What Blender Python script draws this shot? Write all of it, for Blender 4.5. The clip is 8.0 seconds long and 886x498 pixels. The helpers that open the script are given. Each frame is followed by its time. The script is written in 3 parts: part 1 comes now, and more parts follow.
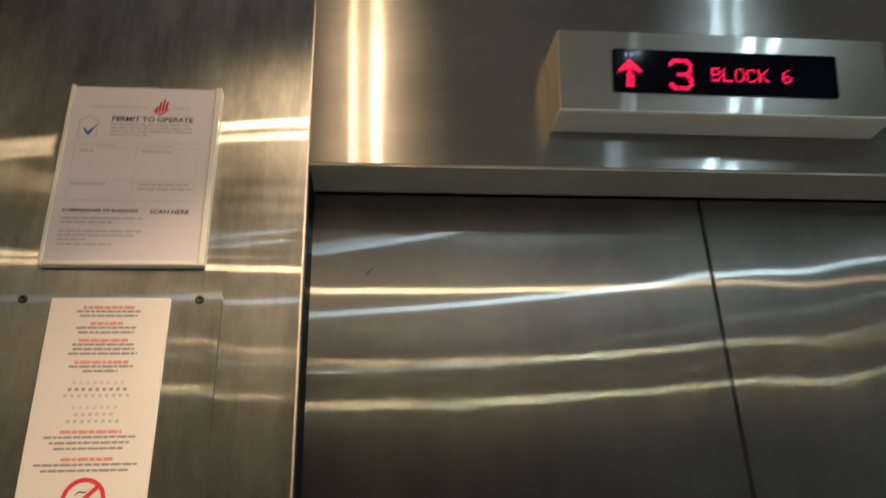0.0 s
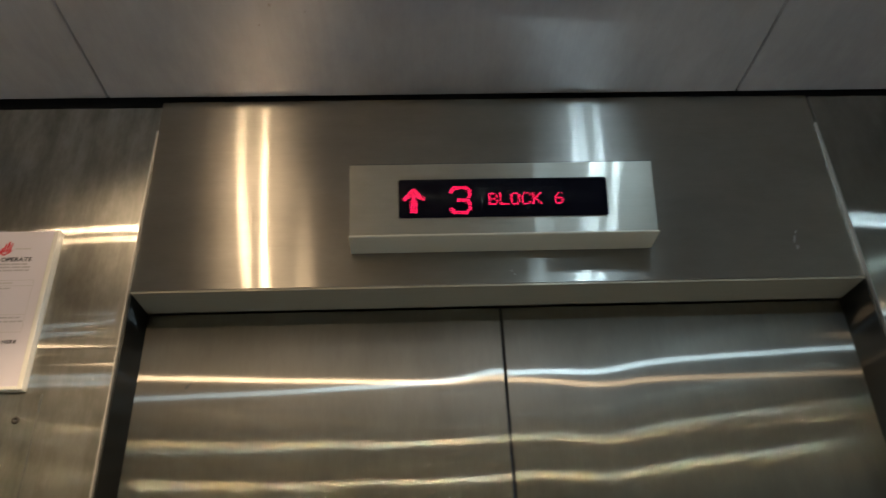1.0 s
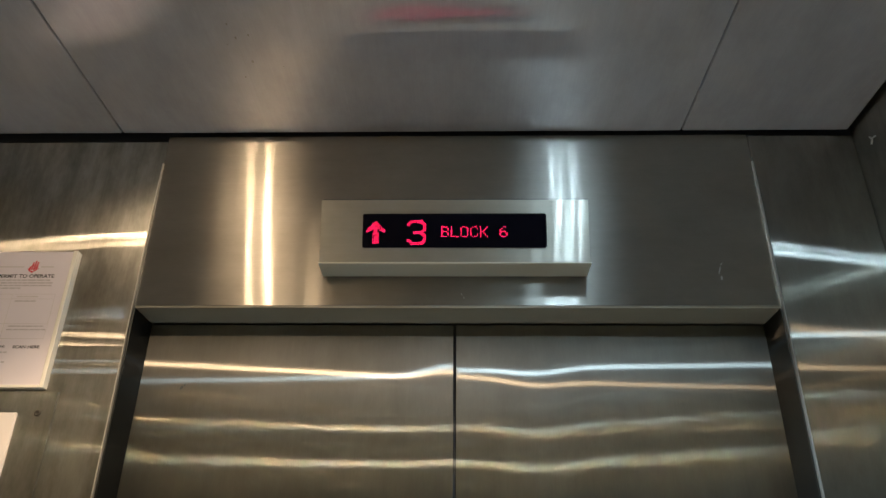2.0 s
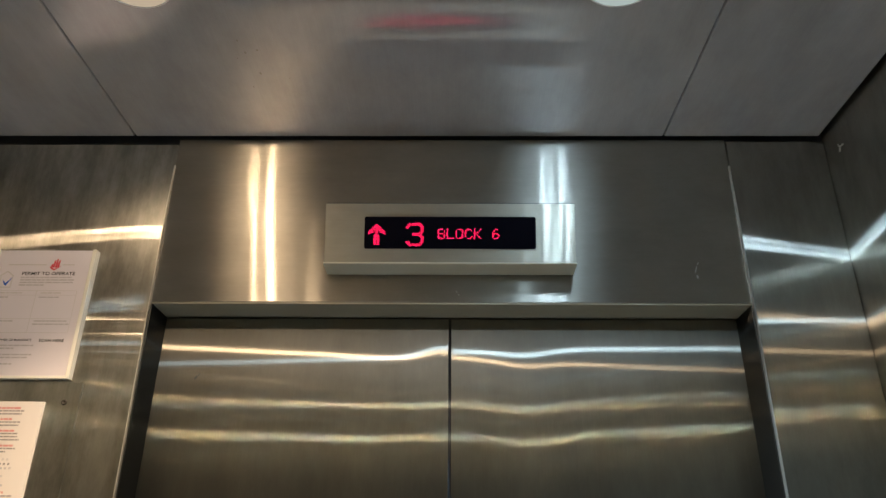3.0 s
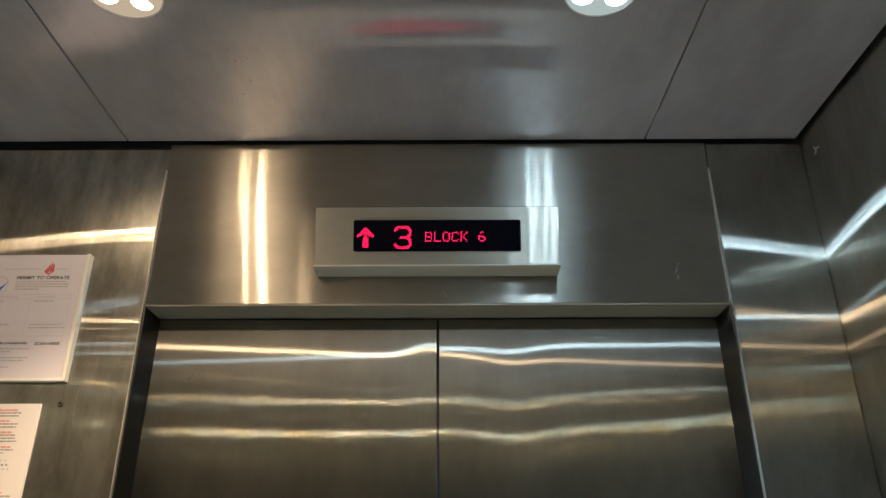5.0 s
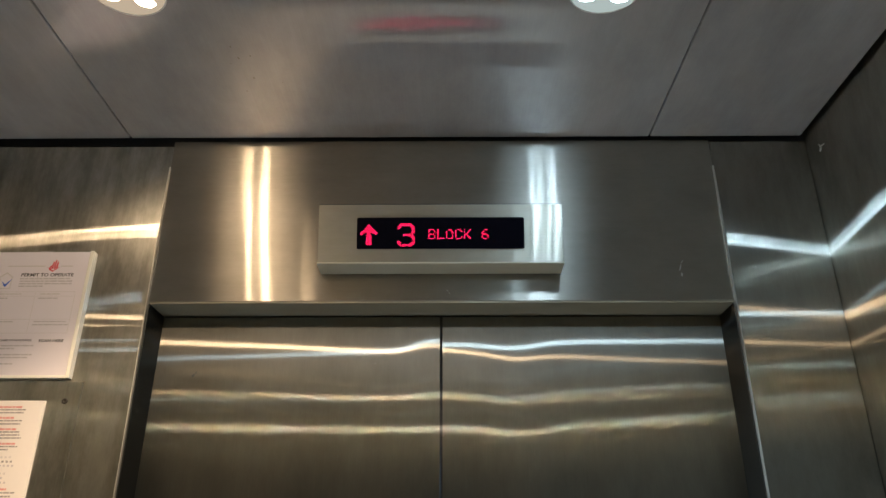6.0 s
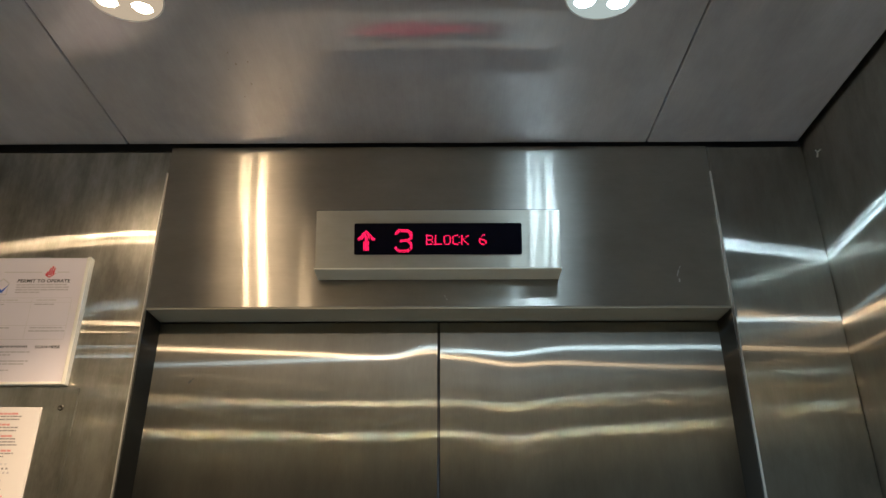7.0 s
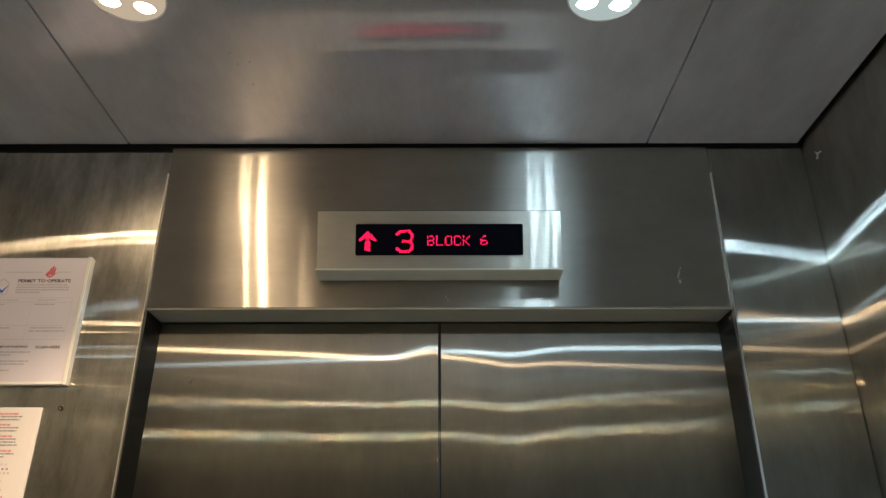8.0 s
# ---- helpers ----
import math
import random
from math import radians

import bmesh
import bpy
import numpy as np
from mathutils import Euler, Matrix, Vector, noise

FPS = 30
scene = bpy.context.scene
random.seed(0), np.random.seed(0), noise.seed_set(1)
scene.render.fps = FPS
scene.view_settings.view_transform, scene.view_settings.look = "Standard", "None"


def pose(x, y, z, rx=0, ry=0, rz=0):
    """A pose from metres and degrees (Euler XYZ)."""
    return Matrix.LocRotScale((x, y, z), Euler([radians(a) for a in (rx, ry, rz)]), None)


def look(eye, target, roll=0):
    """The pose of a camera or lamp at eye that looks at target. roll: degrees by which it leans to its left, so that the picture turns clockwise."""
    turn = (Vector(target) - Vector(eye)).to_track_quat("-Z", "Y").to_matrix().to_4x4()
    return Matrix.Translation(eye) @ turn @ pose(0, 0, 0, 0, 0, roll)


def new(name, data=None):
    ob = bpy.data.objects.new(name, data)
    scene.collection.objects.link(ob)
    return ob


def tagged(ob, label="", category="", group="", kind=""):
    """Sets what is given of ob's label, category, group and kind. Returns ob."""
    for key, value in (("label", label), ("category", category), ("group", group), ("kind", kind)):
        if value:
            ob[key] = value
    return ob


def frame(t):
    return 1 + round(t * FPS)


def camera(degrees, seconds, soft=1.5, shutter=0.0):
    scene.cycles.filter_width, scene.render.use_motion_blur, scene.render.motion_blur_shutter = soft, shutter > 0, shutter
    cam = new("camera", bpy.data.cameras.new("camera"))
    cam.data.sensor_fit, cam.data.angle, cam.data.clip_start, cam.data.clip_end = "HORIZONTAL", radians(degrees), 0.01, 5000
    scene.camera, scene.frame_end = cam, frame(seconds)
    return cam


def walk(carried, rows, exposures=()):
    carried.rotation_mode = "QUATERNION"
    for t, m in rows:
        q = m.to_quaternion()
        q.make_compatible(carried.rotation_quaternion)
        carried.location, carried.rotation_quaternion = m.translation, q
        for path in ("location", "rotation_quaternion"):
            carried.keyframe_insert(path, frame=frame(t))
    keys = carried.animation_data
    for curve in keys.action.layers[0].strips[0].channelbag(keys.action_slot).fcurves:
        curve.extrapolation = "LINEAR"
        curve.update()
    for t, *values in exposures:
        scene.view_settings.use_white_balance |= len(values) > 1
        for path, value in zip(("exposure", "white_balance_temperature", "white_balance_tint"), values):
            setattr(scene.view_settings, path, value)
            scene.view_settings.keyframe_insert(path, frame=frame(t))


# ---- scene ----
cam = camera(61.7, 8.0, soft=1.45, shutter=0.3)
PATH = [
    (0, (-0.382, -0.687, 1.710), (-0.191, 1.145, 2.490), -1.8),
    (0.3, (-0.298, -0.789, 1.714), (-0.178, 1.034, 2.528), -2.0),
    (0.5, (-0.253, -0.811, 1.715), (-0.132, 0.974, 2.608), -2.5),
    (0.8, (-0.156, -0.801, 1.710), (-0.078, 0.957, 2.661), -2.3),
    (1, (-0.109, -0.811, 1.713), (-0.032, 0.949, 2.659), -2.3),
    (1.2, (-0.052, -0.840, 1.708), (-0.012, 0.921, 2.655), -1.5),
    (2.3, (0.012, -0.99, 1.707), (-0.04, 0.81, 2.576), 0.7),
    (2.5, (0.013, -1.011, 1.711), (-0.038, 0.798, 2.561), 0.7),
    (3, (0.005, -1.041, 1.712), (-0.023, 0.778, 2.543), 0.5),
    (3.5, (0.011, -1.059, 1.718), (0.002, 0.77, 2.526), 0.1),
    (4, (0.01, -1.066, 1.715), (0.005, 0.763, 2.524), -0.0),
    (4.5, (0.011, -1.071, 1.711), (0.011, 0.753, 2.532), -0.2),
    (6, (0.011, -1.072, 1.716), (-0.002, 0.759, 2.52), 0.0),
    (6.5, (0.009, -1.073, 1.717), (0.005, 0.753, 2.532), -0.1),
    (7, (0.012, -1.071, 1.716), (0.004, 0.754, 2.535), -0.1),
    (7.5, (0.009, -1.071, 1.716), (0.005, 0.754, 2.535), -0.0),
    (8, (0.005, -1.072, 1.716), (0.006, 0.752, 2.536), -0.1),
]
walk(cam, [(t, look(eye, target, roll)) for t, eye, target, roll in PATH],
     exposures=[(0.0, -0.13), (1.1, -0.14), (2.3, 0.0), (3.6, 0.07), (8.0, 0.08)])

# ---------------------------------------------------------------- world
world = bpy.data.worlds.new("world")
world.use_nodes = True
world.node_tree.nodes["Background"].inputs["Color"].default_value = (0.5, 0.5, 0.5, 1)
world.node_tree.nodes["Background"].inputs["Strength"].default_value = 0.25
scene.world = world
scene.cycles.blur_glossy = 4.2
scene.cycles.sample_clamp_indirect = 0.0

WARM, COOL = (1.0, 0.722, 0.46), (0.65, 0.90, 1.10)
LED_WARM, LED_COOL = 1.40, 0.88      # watts of each lamp


# ---------------------------------------------------------------- materials
def material(name):
    m = bpy.data.materials.new(name)
    m.use_nodes = True
    m.node_tree.nodes.clear()
    return m, m.node_tree.nodes, m.node_tree.links


def mapped(nodes, links, scale):
    geo = nodes.new("ShaderNodeNewGeometry")
    mul = nodes.new("ShaderNodeVectorMath")
    mul.operation = "MULTIPLY"
    mul.inputs[1].default_value = scale
    links.new(geo.outputs["Position"], mul.inputs[0])
    return mul.outputs[0]


def grain_noise(nodes, links, scale, detail=3.0, rough=0.55):
    n = nodes.new("ShaderNodeTexNoise")
    n.inputs["Scale"].default_value = 1.0
    n.inputs["Detail"].default_value = detail
    n.inputs["Roughness"].default_value = rough
    links.new(mapped(nodes, links, scale), n.inputs["Vector"])
    return n.outputs["Fac"]


def ranged(nodes, links, value, a, b, c, d):
    r = nodes.new("ShaderNodeMapRange")
    for i, v in enumerate((a, b, c, d)):
        r.inputs[i + 1].default_value = v
    links.new(value, r.inputs[0])
    return r.outputs[0]


def steel(name, tint, spread, along, sharp=0.43, fine_lobe=(0.80, 0.0018), broad_lobe=(0.30, 0.045),
          wave=0.0008, wave_scale=(3.0, 3.0, 3.0), smudge=0.2, diffuse=0.06, marks=0.12, shape="GGX", low=0.84, streak=0.0):
    """Brushed stainless steel. along: grain direction 'x', 'y' or 'z'; spread: how the tangent is found;
    each lobe: its microfacet spread across and along the grain."""
    m, nodes, links = material(name)
    out = nodes.new("ShaderNodeOutputMaterial")
    fine = {"x": (5, 700, 700), "y": (700, 5, 700), "z": (700, 700, 5)}[along]
    mid = {"x": (2.5, 26, 26), "y": (26, 2.5, 26), "z": (26, 26, 2.5)}[along]
    f = grain_noise(nodes, links, fine, 2.0)
    g = grain_noise(nodes, links, mid, 4.0)
    big = grain_noise(nodes, links, {"x": (4, 9, 9), "y": (9, 4, 9), "z": (10, 10, 4)}[along], 6.0, 0.68)
    # tangent
    if spread == "level":
        geo = nodes.new("ShaderNodeNewGeometry")
        cross = nodes.new("ShaderNodeVectorMath")
        cross.operation = "CROSS_PRODUCT"
        links.new(geo.outputs["Normal"], cross.inputs[0])
        cross.inputs[1].default_value = (0, 0.001, 1)
        tangent = cross.outputs[0]
    else:
        comb = nodes.new("ShaderNodeCombineXYZ")
        comb.inputs["XYZ".index(spread.upper())].default_value = 1.0
        tangent = comb.outputs[0]
    # colour: grain and handling marks
    mixc = nodes.new("ShaderNodeMix")
    mixc.data_type = "RGBA"
    mixc.inputs["A"].default_value = (tint[0] * low, tint[1] * (low - 0.01), tint[2] * (low - 0.03), 1)
    mixc.inputs["B"].default_value = (*tint, 1)
    add = nodes.new("ShaderNodeMath")
    add.operation = "ADD"
    links.new(ranged(nodes, links, f, 0.3, 0.7, 0.0, 0.25), add.inputs[0])
    links.new(ranged(nodes, links, big, 0.35, 0.65, 0.0, smudge), add.inputs[1])
    wiped = nodes.new("ShaderNodeMath")
    wiped.operation = "ADD"
    wiped.use_clamp = True
    links.new(add.outputs[0], wiped.inputs[0])
    links.new(ranged(nodes, links, g, 0.38, 0.62, -streak, streak), wiped.inputs[1])
    links.new(wiped.outputs[0], mixc.inputs["Factor"])
    # slight dents of the sheet, and the grain's relief
    wv = grain_noise(nodes, links, wave_scale, 1.5, 0.45)
    b1 = nodes.new("ShaderNodeBump")
    b1.inputs["Strength"].default_value = 1.0
    b1.inputs["Distance"].default_value = wave
    links.new(wv, b1.inputs["Height"])
    b2 = nodes.new("ShaderNodeBump")
    b2.inputs["Strength"].default_value = 0.1
    b2.inputs["Distance"].default_value = 0.00002
    links.new(f, b2.inputs["Height"])
    links.new(b1.outputs[0], b2.inputs["Normal"])
    lobes = []
    for (across, down), lo, hi, model in ((fine_lobe, 0.99, 1.015, shape), (broad_lobe, 0.98, 1.03, "BECKMANN")):
        rough, aniso = (across * down) ** 0.25, 1 - math.sqrt(down / across)
        gl = nodes.new("ShaderNodeBsdfAnisotropic")
        gl.distribution = model
        links.new(mixc.outputs["Result"], gl.inputs["Color"])
        links.new(ranged(nodes, links, g, 0.3, 0.7, rough * lo, rough * hi), gl.inputs["Roughness"])
        gl.inputs["Anisotropy"].default_value = -aniso
        links.new(tangent, gl.inputs["Tangent"])
        links.new(b2.outputs[0], gl.inputs["Normal"])
        lobes.append(gl)
    mx = nodes.new("ShaderNodeMixShader")
    links.new(ranged(nodes, links, big, 0.3, 0.7, 1 - min(0.97, sharp * (1 + marks)), 1 - sharp * (1 - marks)), mx.inputs[0])
    links.new(lobes[0].outputs[0], mx.inputs[1])
    links.new(lobes[1].outputs[0], mx.inputs[2])
    df = nodes.new("ShaderNodeBsdfDiffuse")
    links.new(mixc.outputs["Result"], df.inputs["Color"])
    mx2 = nodes.new("ShaderNodeMixShader")
    mx2.inputs[0].default_value = diffuse
    links.new(mx.outputs[0], mx2.inputs[1])
    links.new(df.outputs[0], mx2.inputs[2])
    links.new(mx2.outputs[0], out.inputs["Surface"])
    return m


def plain(name, colour, rough=0.5, metal=0.0, vary=0.12, scale=40.0, bump=0.0, coat=0.0, spec=0.5):
    m, nodes, links = material(name)
    out = nodes.new("ShaderNodeOutputMaterial")
    p = nodes.new("ShaderNodeBsdfPrincipled")
    n = grain_noise(nodes, links, (scale, scale, scale), 4.0)
    n2 = grain_noise(nodes, links, (scale * 9, scale * 9, scale * 9), 2.0)
    mixc = nodes.new("ShaderNodeMix")
    mixc.data_type = "RGBA"
    mixc.inputs["A"].default_value = (*[c * (1 - vary) for c in colour], 1)
    mixc.inputs["B"].default_value = (*[min(1, c * (1 + vary * 0.4)) for c in colour], 1)
    links.new(n, mixc.inputs["Factor"])
    links.new(mixc.outputs["Result"], p.inputs["Base Color"])
    links.new(ranged(nodes, links, n2, 0.3, 0.7, max(0.02, rough - 0.06), min(1, rough + 0.06)), p.inputs["Roughness"])
    p.inputs["Metallic"].default_value = metal
    p.inputs["Coat Weight"].default_value = coat
    p.inputs["Specular IOR Level"].default_value = spec
    if bump:
        b = nodes.new("ShaderNodeBump")
        b.inputs["Distance"].default_value = bump
        links.new(n2, b.inputs["Height"])
        links.new(b.outputs[0], p.inputs["Normal"])
    links.new(p.outputs[0], out.inputs["Surface"])
    return m


def glow(name, colour, strength):
    m, nodes, links = material(name)
    out = nodes.new("ShaderNodeOutputMaterial")
    e = nodes.new("ShaderNodeEmission")
    e.inputs["Color"].default_value = (*colour, 1)
    e.inputs["Strength"].default_value = strength
    links.new(e.outputs[0], out.inputs["Surface"])
    return m


STEEL = (0.36, 0.35, 0.312)
M_DOOR = steel("door_steel", STEEL, "level", "z", sharp=0.54, fine_lobe=(0.40, 0.002), broad_lobe=(0.30, 0.055), diffuse=0.008, wave=0.0003, wave_scale=(7.0, 7.0, 2.6), smudge=0.3, marks=0.14)
M_PANEL = steel("panel_steel", (0.40, 0.392, 0.352), "level", "z", sharp=0.66, fine_lobe=(0.46, 0.0018), diffuse=0.025, wave=0.0003, smudge=0.3, marks=0.15)
M_WORN = steel("worn_panel_steel", (0.44, 0.43, 0.385), "level", "z", sharp=0.40, broad_lobe=(0.28, 0.09), low=0.70, streak=0.35, fine_lobe=(0.40, 0.0018), diffuse=0.03, wave=0.0005, smudge=0.9, marks=0.6)
M_TRANSOM = steel("transom_steel", (0.365, 0.35, 0.312), "z", "x", sharp=0.42, fine_lobe=(0.30, 0.0075), broad_lobe=(0.50, 0.085), wave=0.0003, wave_scale=(24, 4, 1.2), smudge=0.35, marks=0.2, diffuse=0.07)
M_REAR = steel("polished_steel", (0.95, 0.89, 0.72), "level", "z", sharp=0.96, fine_lobe=(0.15, 0.003), shape="BECKMANN", wave=0.0, diffuse=0.01)
# jamb tint cut far down: the shade of the narrow recess is in it
M_JAMB = steel("shaded_jamb_steel", (0.085, 0.085, 0.08), "level", "z", sharp=0.10, diffuse=0.12)
# near-black tint for the unseen lower rear wall, keeps the door reflections dark
M_REAR_DARK = steel("dark_reflection_steel", (0.06, 0.05, 0.042), "level", "z", wave=0.0002)
M_CEIL = steel("ceiling_steel", (0.90, 0.90, 0.96), "x", "y", sharp=0.84, fine_lobe=(0.11, 0.006), shape="BECKMANN", broad_lobe=(0.6, 0.2), wave=0.0002, diffuse=0.36)
M_SOFFIT = steel("soffit_steel", (0.315, 0.295, 0.235), "y", "x", sharp=0.3, diffuse=0.8)
M_BOX = steel("indicator_steel", (0.50, 0.48, 0.415), "z", "x", sharp=0.44, fine_lobe=(0.40, 0.006), broad_lobe=(0.6, 0.16), wave=0.0004, wave_scale=(34, 4, 1.5), diffuse=0.10, smudge=0.5)
M_LIP = plain("pale_satin_metal", (0.46, 0.44, 0.355), 0.45, 0.0, 0.06)
M_EDGE = plain("polished_steel_edge", (0.55, 0.54, 0.51), 0.45, 1.0, 0.03)
M_BLACK = plain("black_rubber_and_shade", (0.012, 0.012, 0.014), 0.7, 0.0, 0.3)
# dark colour for unlit gaps and hollows, and for the door scuff
M_VOID = plain("dark_shade_and_scuff", (0.05, 0.055, 0.065), 0.6, 0.0, 0.3, 12)
M_SCREEN = plain("black_acrylic", (0.003, 0.003, 0.006), 0.08, 0.0, 0.1, spec=0.05)
M_RED = glow("red_led", (1.0, 0.012, 0.090), 5.6)
M_WARM = glow("warm_led", WARM, 30.0)
M_COOL = glow("cool_led", COOL, 30.0)
# weak emission that stands in for the lens bloom round the lit lamps
M_FACE_WARM = glow("warm_bloom_glow", (1.0, 0.80, 0.58), 0.5)
M_FACE_COOL = glow("cool_bloom_glow", (0.80, 0.95, 0.92), 0.5)
M_WHITE = plain("white_enamel", (0.8, 0.8, 0.78), 0.4, 0.0, 0.05)
M_ACRYL = plain("clear_acrylic_edge", (0.80, 0.78, 0.70), 0.15, 0.0, 0.05, coat=0.6)
M_PAPER = plain("white_paper", (0.70, 0.66, 0.71), 0.35, 0.0, 0.05, 25, coat=0.25)
M_NOTICE = plain("white_plastic_sheet", (0.70, 0.66, 0.63), 0.4, 0.0, 0.05, 18)
M_INK = plain("black_ink", (0.03, 0.03, 0.035), 0.6)
M_GREY = plain("grey_ink", (0.50, 0.47, 0.49), 0.6)
M_DARKGREY = plain("dark_grey_ink", (0.30, 0.28, 0.28), 0.6)
M_PALE = plain("pale_grey_ink", (0.58, 0.55, 0.55), 0.6)
M_REDINK = plain("red_ink", (0.62, 0.04, 0.06), 0.5)
M_PINKINK = plain("faded_red_ink", (0.66, 0.28, 0.27), 0.5)
M_BLUE = plain("blue_ink", (0.03, 0.12, 0.55), 0.5)
M_SCREW = plain("screw_steel", (0.08, 0.075, 0.065), 0.6, 1.0, 0.2, 200)
M_CHALK = plain("scuffed_residue", (0.42, 0.42, 0.41), 0.8, 0.0, 0.3, 200)
M_CLIP = plain("yellowed_plastic", (0.34, 0.33, 0.30), 0.5)
M_DIRT = plain("dark_dirt", (0.28, 0.26, 0.24), 0.8)
# the floor is out of view; its pale colour bounces lamp light upwards
M_FLOOR = plain("light_bounce_floor", (0.80, 0.80, 0.80), 0.5, 0.0, 0.35, 60, 0.0003)


# ---------------------------------------------------------------- mesh helpers
def part(name, bm, mat, parent=None, label="", smooth=False):
    me = bpy.data.meshes.new(name)
    bm.normal_update()
    bm.to_mesh(me)
    bm.free()
    me.materials.append(mat)
    for p in me.polygons:
        p.use_smooth = smooth
    ob = new(name, me)
    if parent is not None:
        ob.parent = parent
    if label:
        ob["label"] = label
    return ob


def box(x0, x1, y0, y1, z0, z1, bevel=0.0, bm=None, seg=1):
    bm = bm or bmesh.new()
    r = bmesh.ops.create_cube(bm, size=1.0, matrix=Matrix.Translation(((x0 + x1) / 2, (y0 + y1) / 2, (z0 + z1) / 2))
                              @ Matrix.Diagonal((x1 - x0, y1 - y0, z1 - z0, 1)))
    if bevel:
        vs = set(r["verts"])
        es = [e for e in bm.edges if e.verts[0] in vs and e.verts[1] in vs]
        bmesh.ops.bevel(bm, geom=es, offset=bevel, segments=seg, affect="EDGES", profile=0.5)
    return bm


def prism(outline, x0, x1, bevel=0.0):
    """A profile of (y, z) pairs drawn out along x."""
    bm = bmesh.new()
    a = [bm.verts.new((x0, y, z)) for y, z in outline]
    b = [bm.verts.new((x1, y, z)) for y, z in outline]
    n = len(outline)
    bm.faces.new(a)
    bm.faces.new(list(reversed(b)))
    for i in range(n):
        bm.faces.new((a[i], b[i], b[(i + 1) % n], a[(i + 1) % n]))
    bmesh.ops.recalc_face_normals(bm, faces=bm.faces)
    if bevel:
        bmesh.ops.bevel(bm, geom=list(bm.edges), offset=bevel, segments=2, affect="EDGES", profile=0.5)
    return bm


def lathe(profile, steps=40, bm=None, centre=(0, 0, 0)):
    """A profile of (radius, z) pairs turned about the z axis."""
    bm = bm or bmesh.new()
    rings = []
    for r, z in profile:
        if r < 1e-6:
            rings.append([bm.verts.new((centre[0], centre[1], centre[2] + z))])
        else:
            rings.append([bm.verts.new((centre[0] + r * math.cos(2 * math.pi * i / steps), centre[1] + r * math.sin(2 * math.pi * i / steps),
                                        centre[2] + z)) for i in range(steps)])
    for p, q in zip(rings, rings[1:]):
        for i in range(steps):
            j = (i + 1) % steps
            if len(p) == 1:
                bm.faces.new((p[0], q[i], q[j]))
            elif len(q) == 1:
                bm.faces.new((p[i], q[0], p[j]))
            else:
                bm.faces.new((p[i], q[i], q[j], p[j]))
    return bm


def thing(name, label, category, at=(0, 0, 0), group="", kind=""):
    ob = new(name)
    ob.empty_display_size = 0.05
    ob.location = at
    return tagged(ob, label, category, group, kind)


def sheet(points, y, depth, bm=None):
    """A thin plate in the xz plane from (x, z) corners, its face at y and its back at y + depth."""
    bm = bm or bmesh.new()
    a = [bm.verts.new((x, y, z)) for x, z in points]
    b = [bm.verts.new((x, y + depth, z)) for x, z in points]
    n = len(points)
    fs = [bm.faces.new(a), bm.faces.new(list(reversed(b)))]
    for i in range(n):
        fs.append(bm.faces.new((a[i], b[i], b[(i + 1) % n], a[(i + 1) % n])))
    bmesh.ops.recalc_face_normals(bm, faces=fs)
    return bm


def lettering(name, text, size, x, y, z, mat, parent, width=None):
    """A line of built-in type on an upright sheet that faces -y; x, z: its lower left corner."""
    cu = bpy.data.curves.new(name, "FONT")
    cu.body, cu.size, cu.extrude, cu.resolution_u = text, size, 0.0001, 3
    cu.offset = size * 0.018
    tmp = bpy.data.objects.new(name, cu)
    scene.collection.objects.link(tmp)
    bpy.context.view_layer.update()
    me = bpy.data.meshes.new_from_object(tmp.evaluated_get(bpy.context.evaluated_depsgraph_get()))
    bpy.data.objects.remove(tmp)
    me.name = name
    xs = [v.co.x for v in me.vertices]
    k = width / (max(xs) - min(xs)) if width else 1.0
    me.transform(Matrix.Translation((x, y, z)) @ Matrix.Rotation(math.pi / 2, 4, "X") @ Matrix.Diagonal((k, 1, 1, 1)))
    me.materials.clear()
    me.materials.append(mat)
    ob = new(name, me)
    ob.parent = parent
    return ob


# ---------------------------------------------------------------- the lift car
HALF, HEAD = 0.45, 2.10          # door opening
LEFT, RIGHT, BACK = -0.790, 0.6095, -1.262
CEIL, TOP = 2.389, 2.50
DOOR_Y = 0.064

floor = part("floor", box(LEFT - 0.03, RIGHT + 0.03, BACK - 0.03, 0.30, -0.04, 0.0), M_FLOOR)
tagged(floor, "unseen floor of the lift car, made pale to bounce light up to the ceiling", "floor", kind="structure")

for nm, b, lb in (("wall_west", (LEFT - 0.03, LEFT, BACK, 0.0, 0, TOP), "side wall of vertically brushed stainless steel"),
                  ("wall_east", (RIGHT, RIGHT + 0.03, BACK, 0.0, 0, TOP), "side wall of vertically brushed stainless steel, dull with smears"),
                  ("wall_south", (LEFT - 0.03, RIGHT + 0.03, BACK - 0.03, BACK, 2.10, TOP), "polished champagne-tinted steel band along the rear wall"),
                  ("wall_south_lower", (LEFT - 0.03, RIGHT + 0.03, BACK - 0.03, BACK, 0, 2.10), "unseen lower rear wall, darkened so that the doors reflect less light")):
    tagged(part(nm, box(*b), {"wall_south": M_REAR, "wall_south_lower": M_REAR_DARK}.get(nm, M_PANEL)), lb, "wall", kind="structure")

# front returns beside the opening, a little proud of the panel over the door
RET = -0.004
def west_lean(z):
    """How far the face of the panel has drawn back at height z: it leans from 1.85 m up and stands plumb again at its head."""
    y, step = 0.0, 0.005
    for i in range(int(max(0.0, z - 1.85) / step)):
        y += step * 0.016 * min(1.0, max(0.0, (2.225 - (1.85 + i * step)) / 0.12))
    return y


